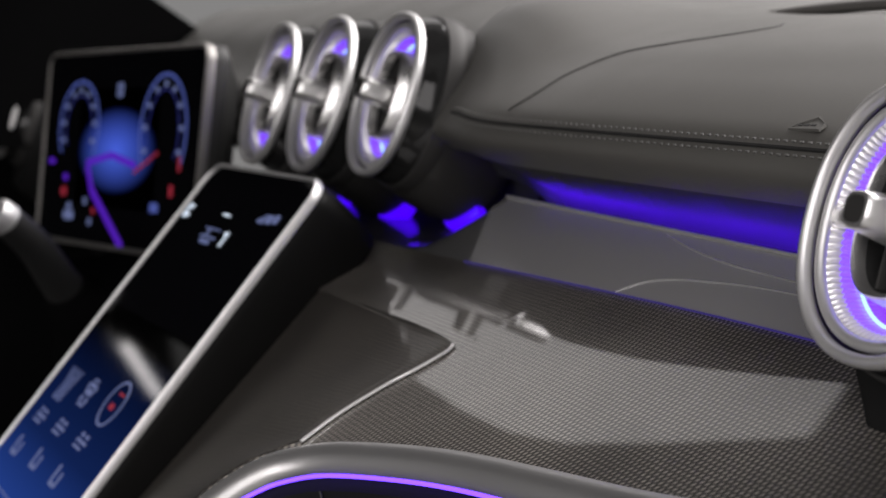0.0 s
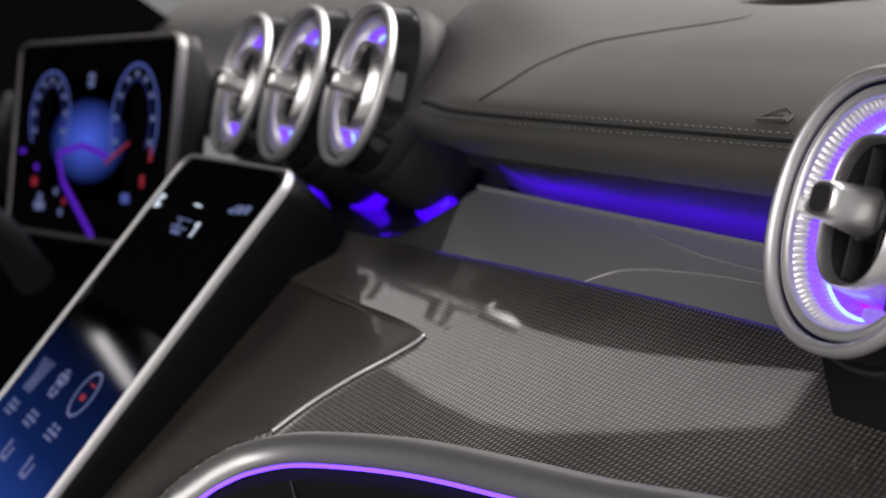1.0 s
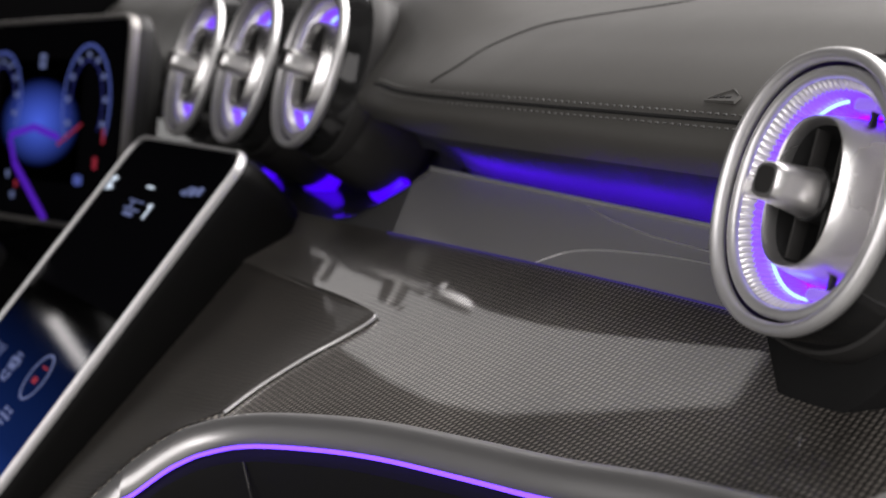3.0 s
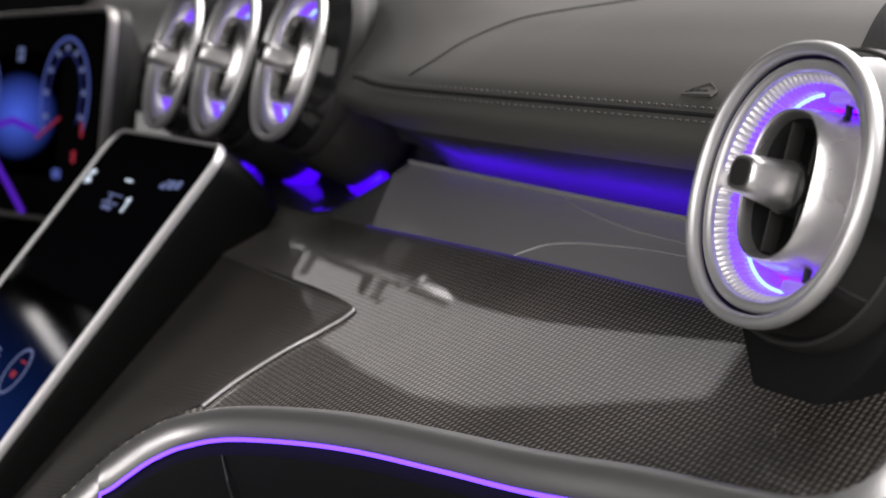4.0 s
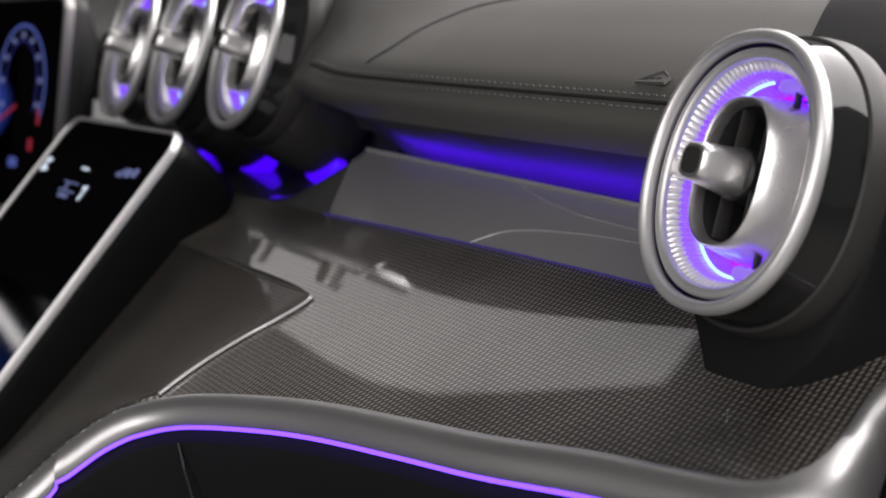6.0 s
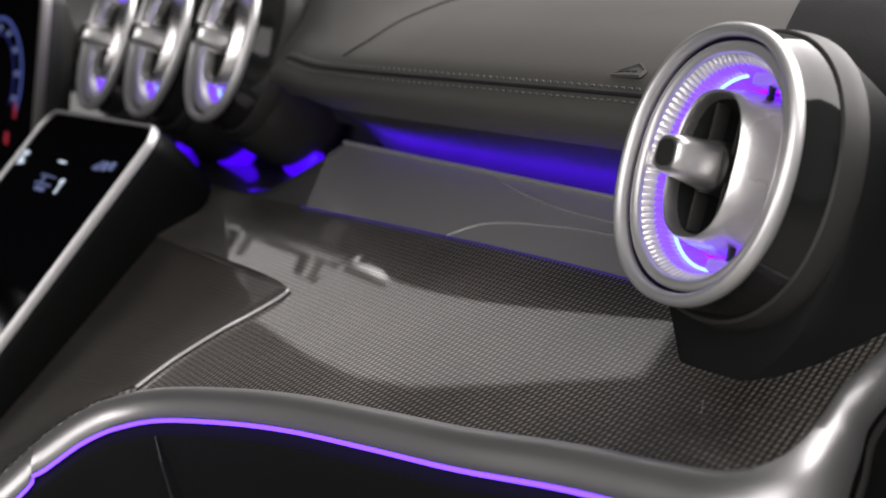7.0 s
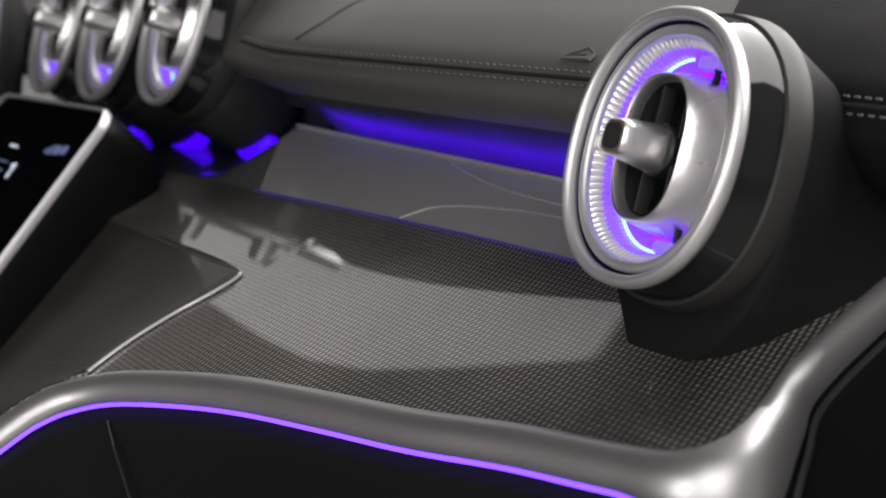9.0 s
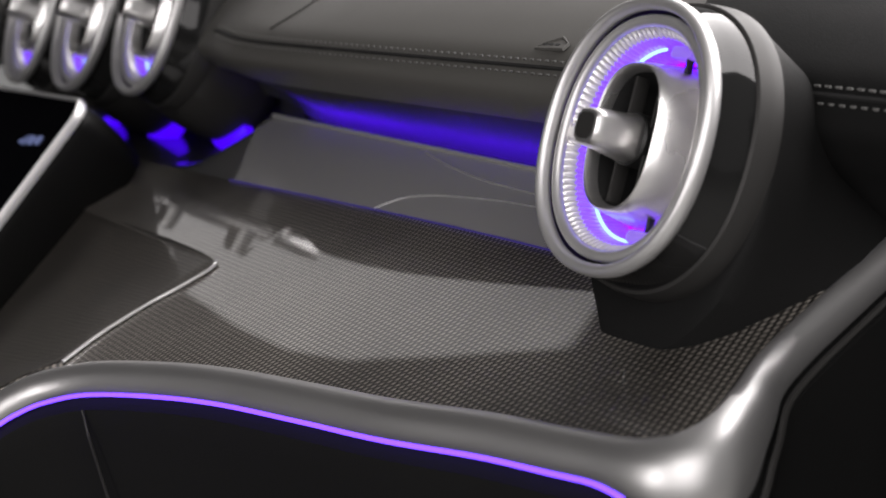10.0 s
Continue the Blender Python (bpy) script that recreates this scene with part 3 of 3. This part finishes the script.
part("frame", frame_ring(X0, Y0, X1, Y1, 0.016, 0.0026, -0.004, 0.0015), CHROME, touch, "thin satin silver frame")
part("glass", plate(X0 + 0.0022, Y0 + 0.0022, X1 - 0.0022, Y1 - 0.0022, 0.0135, -0.002, 0.002), GLASS, touch, "black glossy glass")
part("blue_area", plate(X0 + 0.0045, Y0 + 0.0045, X1 - 0.0045, -0.118, 0.004, 0.00004, 0.0002), SCREEN_BLUE, touch, "blue lit lower screen area")
GZ = 0.0003


def bars(parent, name, spec, material, z=GZ):
    """Unreadable captions and icons as small lit bars: x, y, width, height."""
    for x, y, w, h in spec:
        part(name, plate(x - w / 2, y - h / 2, x + w / 2, y + h / 2, min(w, h) * 0.3, z), material, parent)


bars(touch, "status_icon", [(-0.184, -0.036, 0.009, 0.003), (-0.186, -0.0405, 0.004, 0.010), (-0.181, -0.043, 0.008, 0.003)], WHITE_PX)
bars(touch, "status_bar", [(-0.108, -0.0364, 0.013, 0.0014)], WHITE_PX)
bars(touch, "signal_bar", [(-0.052, -0.0345, 0.002, 0.003), (-0.048, -0.034, 0.002, 0.005), (-0.044, -0.033, 0.002, 0.007), (-0.036, -0.0325, 0.009, 0.006), (-0.026, -0.0315, 0.007, 0.006)], DIM_PX)
bars(touch, "map_tile", [(-0.113, -0.054, 0.030, 0.0012), (-0.113, -0.0478, 0.030, 0.0008), (-0.113, -0.0575, 0.018, 0.003), (-0.118, -0.051, 0.003, 0.007)], DIM_PX)
bars(touch, "map_needle", [(-0.083, -0.0525, 0.0022, 0.011), (-0.086, -0.049, 0.0040, 0.0022)], WHITE_PX)
for cx, cy in ((-0.1622, -0.2033), (-0.1142, -0.2006), (-0.0639, -0.1982)):
    bars(touch, "tile_caption", [(cx, cy, 0.020, 0.0022), (cx - 0.002, cy - 0.004, 0.016, 0.0018), (cx - 0.005, cy + 0.004, 0.006, 0.0024), (cx + 0.005, cy + 0.004, 0.005, 0.0024)], DIM_PX)
for cx, cy in ((-0.1627, -0.2277), (-0.1122, -0.2247), (-0.0613, -0.2231)):
    bars(touch, "seat_icon", [(cx - 0.005, cy + 0.002, 0.003, 0.012), (cx - 0.001, cy - 0.004, 0.009, 0.0028), (cx + 0.006, cy, 0.0025, 0.010)], DIM_PX)
for k in range(5):
    part("fan_blade", tube([Vector((-0.168 + 0.004 * k, -0.190, 0.0006)), Vector((-0.166 + 0.0042 * k, -0.178, 0.0006)), Vector((-0.170 + 0.0062 * k, -0.166, 0.0006))], 0.0006, 5, 0.4), DIM_PX, touch)
bars(touch, "car_icon", [(-0.1112, -0.1650, 0.010, 0.0016), (-0.1112, -0.1685, 0.012, 0.0030), (-0.1112, -0.1735, 0.014, 0.0042), (-0.1165, -0.1790, 0.004, 0.0040), (-0.1060, -0.1790, 0.004, 0.0040), (-0.1112, -0.1825, 0.012, 0.0020), (-0.1195, -0.1700, 0.002, 0.004), (-0.103, -0.1700, 0.002, 0.004)], DIM_PX)
part("dial_icon", arc_band(-0.0589, -0.1699, 0.0155, 0.0155, 0, 360, 0.0016, GZ), DIM_PX, touch, "round dial icon")
bars(touch, "dial_mark", [(-0.056, -0.163, 0.010, 0.0016), (-0.0589, -0.172, 0.008, 0.004)], RED_PX)
bars(touch, "menu_bar", [(-0.172, -0.262, 0.020, 0.003), (-0.125, -0.262, 0.020, 0.003), (-0.078, -0.262, 0.020, 0.003), (-0.100, -0.252, 0.17, 0.0008)], DIM_PX)

# ---- driver's instrument display ----
U2 = Vector((0.28, 0.076, 0.003)).normalized()
V2 = Vector((0, -0.015, -0.118)).normalized()
N2 = V2.cross(U2).normalized()
V2 = U2.cross(N2) * 1.0
UP2 = N2.cross(U2).normalized()
DISPLAY = Matrix.Translation((-0.54, -0.073, 0.933)) @ Matrix((U2, UP2, N2)).transposed().to_4x4()
inst = thing("instrument_display", "freestanding digital instrument display lit blue, behind the wheel", "display", DISPLAY)
part("housing", loft([round_rect(-0.006 + d, -0.172 + d, 0.296 - d, 0.003 - d, 0.014, z) for d, z in ((0.002, -0.001), (0.0, -0.005), (0.0, -0.018), (0.02, -0.04))], caps=True), MATT, inst, "black housing")
part("frame", frame_ring(-0.006, -0.172, 0.296, 0.003, 0.014, 0.0042, -0.006, 0.0015), FRAME, inst, "thin satin silver frame")
part("glass", plate(-0.003, -0.169, 0.293, 0.000, 0.010, -0.002, 0.002), GLASS, inst, "black glossy glass")
part("centre_glow", plate(0.070, -0.136, 0.222, -0.032, 0.006, 0.00004, 0.0001), CLUSTER_BLUE, inst, "blue glowing centre field")
for cx, cy, rx, ry in ((0.069, -0.066, 0.041, 0.042), (0.229, -0.070, 0.041, 0.050)):
    part("dial_rim", arc_band(cx, cy, rx, ry, -125, 125, 0.0026, GZ), BLUE_PX, inst, "blue dial rim")
    part("dial_core", arc_band(cx, cy, rx - 0.013, ry - 0.013, -125, 125, 0.0012, GZ), glow("dial_core", (0.05, 0.06, 0.4), 0.25), inst)
    for k in range(9):
        a = radians(-112 + 28 * k)
        bars(inst, "dial_number", [(cx + (rx - 0.009) * math.sin(a), cy + (ry - 0.009) * math.cos(a), 0.006, 0.0045)], DIM_PX)
bars(inst, "gear_sign", [(0.1465, -0.038, 0.008, 0.003), (0.1430, -0.0335, 0.003, 0.012), (0.150, -0.0335, 0.003, 0.012), (0.1465, -0.029, 0.008, 0.003)], DIM_PX)
part("needle", tube([Vector((0.184, -0.104, 0.0006)), Vector((0.224, -0.086, 0.0006))], 0.0013, 5, 0.3), RED_PX, inst, "red needle")
part("lane_band", tube([Vector((0.094, -0.100, 0.0006)), Vector((0.106, -0.122, 0.0006)), Vector((0.172, -0.168, 0.0006))], 0.0040, 6, 0.1), VIOLET_PX, inst, "violet band")
part("horizon_band", tube([Vector((0.092, -0.098, 0.0006)), Vector((0.14, -0.090, 0.0006)), Vector((0.186, -0.098, 0.0006))], 0.0030, 6, 0.1), VIOLET_PX, inst, "violet band")
bars(inst, "warning_lamp", [(0.062, -0.146, 0.020, 0.008), (0.062, -0.138, 0.008, 0.006), (0.094, -0.132, 0.006, 0.006), (0.106, -0.150, 0.006, 0.006)], DIM_PX)
bars(inst, "coolant_lamp", [(0.2245, -0.132, 0.014, 0.008)], BLUE_PX)
bars(inst, "red_lamp", [(0.2513, -0.117, 0.006, 0.010), (0.112, -0.140, 0.005, 0.006), (0.262, -0.095, 0.004, 0.012), (0.048, -0.125, 0.010, 0.008)], RED_PX)
bars(inst, "violet_lamp", [(0.018, -0.098, 0.012, 0.005), (0.05, -0.112, 0.008, 0.006)], VIOLET_PX)

# ---- column stalk ----
stalk = thing("column_stalk", "black gear stalk with chrome tip on the steering column", "stalk")
sl = catmull([(-0.335, -0.098, 0.735), (-0.325, -0.110, 0.752), (-0.31, -0.128, 0.778), (-0.295, -0.150, 0.800)], 6)
part("lever", tube(sl, lambda s: 0.017 - 0.004 * s, 20), MATT, stalk, "matt black lever")
part("tip", tube([sl[-1], sl[-1] + Vector((0.004, -0.007, 0.006)), sl[-1] + Vector((0.006, -0.010, 0.009))], lambda s: 0.0135 - 0.003 * s * s, 20), CHROME, stalk, "chrome tip")
part("gaiter", tube([Vector((-0.345, -0.085, 0.718)), Vector((-0.338, -0.095, 0.731)), Vector((-0.333, -0.101, 0.740))], lambda s: 0.026 - 0.006 * s * s, 24), PAINT, stalk, "ringed rubber gaiter")
column = thing("steering_column", "dark steering column shroud below the display", "steering column")
part("shroud", loft([oval(0.075, 0.05, y, 48, 2.6, -0.41, dz) for y, dz in ((-0.09, 0.70), (-0.085, 0.70), (0.06, 0.73))], caps=True), PAINT, column, "dark plastic shroud")

# ---- shell of the car ----
pillar = thing("windscreen_pillar", "dark windscreen pillar beside the display", "pillar", kind="structure")
part("pillar_trim", loft([[Vector((-0.74, 0.30, 0.84)), Vector((-0.74, 0.165, 0.935)), Vector((-0.74, -0.08, 1.10)), Vector((-0.74, -0.60, 1.38)), Vector((-0.74, -0.70, 1.33)), Vector((-0.74, -0.20, 0.84))],
                     [Vector((-0.80, 0.30, 0.84)), Vector((-0.80, 0.175, 0.935)), Vector((-0.80, -0.07, 1.10)), Vector((-0.80, -0.60, 1.38)), Vector((-0.80, -0.70, 1.33)), Vector((-0.80, -0.20, 0.84))]], caps=True), PAINT, pillar, "", False)
roof = part("roof", block(1.56, 1.4, 0.03, (0, -0.70, 1.215), 0.008), PAINT, None, "", False)
tagged(roof, "dark headliner above the windscreen", "roof", "", "structure")
# added out of view: its outline cuts the softbox's reflection in the shelf
patch_mask = part("reflection_mask", loft([[Vector((x, y, z)) for x, y in ((-0.70, -0.02), (-0.62, 0.036), (-0.49, 0.028), (-0.38, 0.0225), (-0.29, 0.026), (-0.20, 0.043), (-0.0885, 0.082), (0.042, 0.131), (0.085, 0.158), (0.2, 0.15), (0.3, -0.02))] for z in (1.20, 1.17)], caps=True), PAINT, None, "", False)
tagged(patch_mask, "unseen dark block added to bound the bright reflection in the shelf", "housing", "", "structure")
door = thing("driver_door", "dark inner panel of the driver's door", "door", kind="structure")
part("door_panel", block(0.06, 1.3, 0.75, (-0.86, -0.55, 0.55), 0.02, 3), PAINT, door)
floor = part("cabin_floor", block(1.6, 2.0, 0.04, (0, -0.35, 0.18), 0.005), PAINT, None, "dark carpeted cabin floor", False)
tagged(floor, "dark carpeted cabin floor under the dashboard", "floor", "", "structure")
bulk = part("bulkhead", block(1.56, 0.04, 0.72, (0, 0.44, 0.56), 0.005), PAINT, None, "", False)
tagged(bulk, "dark bulkhead behind the dashboard", "bulkhead", "", "structure")
studio = part("studio_floor", block(30, 30, 0.1, (0, 0, -0.15), 0), STUDIO, None, "", False)
# added out of view, a dark surface for the screen glass to mirror
wall = part("unseen_wall", block(0.2, 9.0, 2.3, (-5.6, -3.6, 1.05), 0.01), PAINT, None, "", False)
tagged(wall, "unseen low dark wall, added for the glossy surfaces to mirror", "wall", "", "structure")
tagged(studio, "grey studio floor round the car", "floor", "", "structure")

# small triangular plate on the pad
badge = thing("pad_badge", "small dark triangular plate on the leather pad", "badge", Matrix.Translation(pad_at(0.447, 0.058)) @ pose(0, 0, 0, 34, 0, 0) @ Matrix.Scale(0.82, 4))
part("rim", loft([[(-0.012 + d, -0.005 + d, z), (0.012 - d, -0.005 + d, z), (0.012 - d, 0.000, z), (0.001, 0.006 - d, z), (-0.010 + d, -0.001, z)] for d, z in ((0, 0.0), (0.0004, 0.0014), (0.0012, 0.0014), (0.0014, 0.0006))], caps=True), LEATHER, badge, "thin grey rim", False)
for k in range(3):
    part("mark", block(0.0035, 0.0012, 0.0004, (-0.005 + 0.005 * k, -0.002, 0.0016), 0), SEAM, badge)
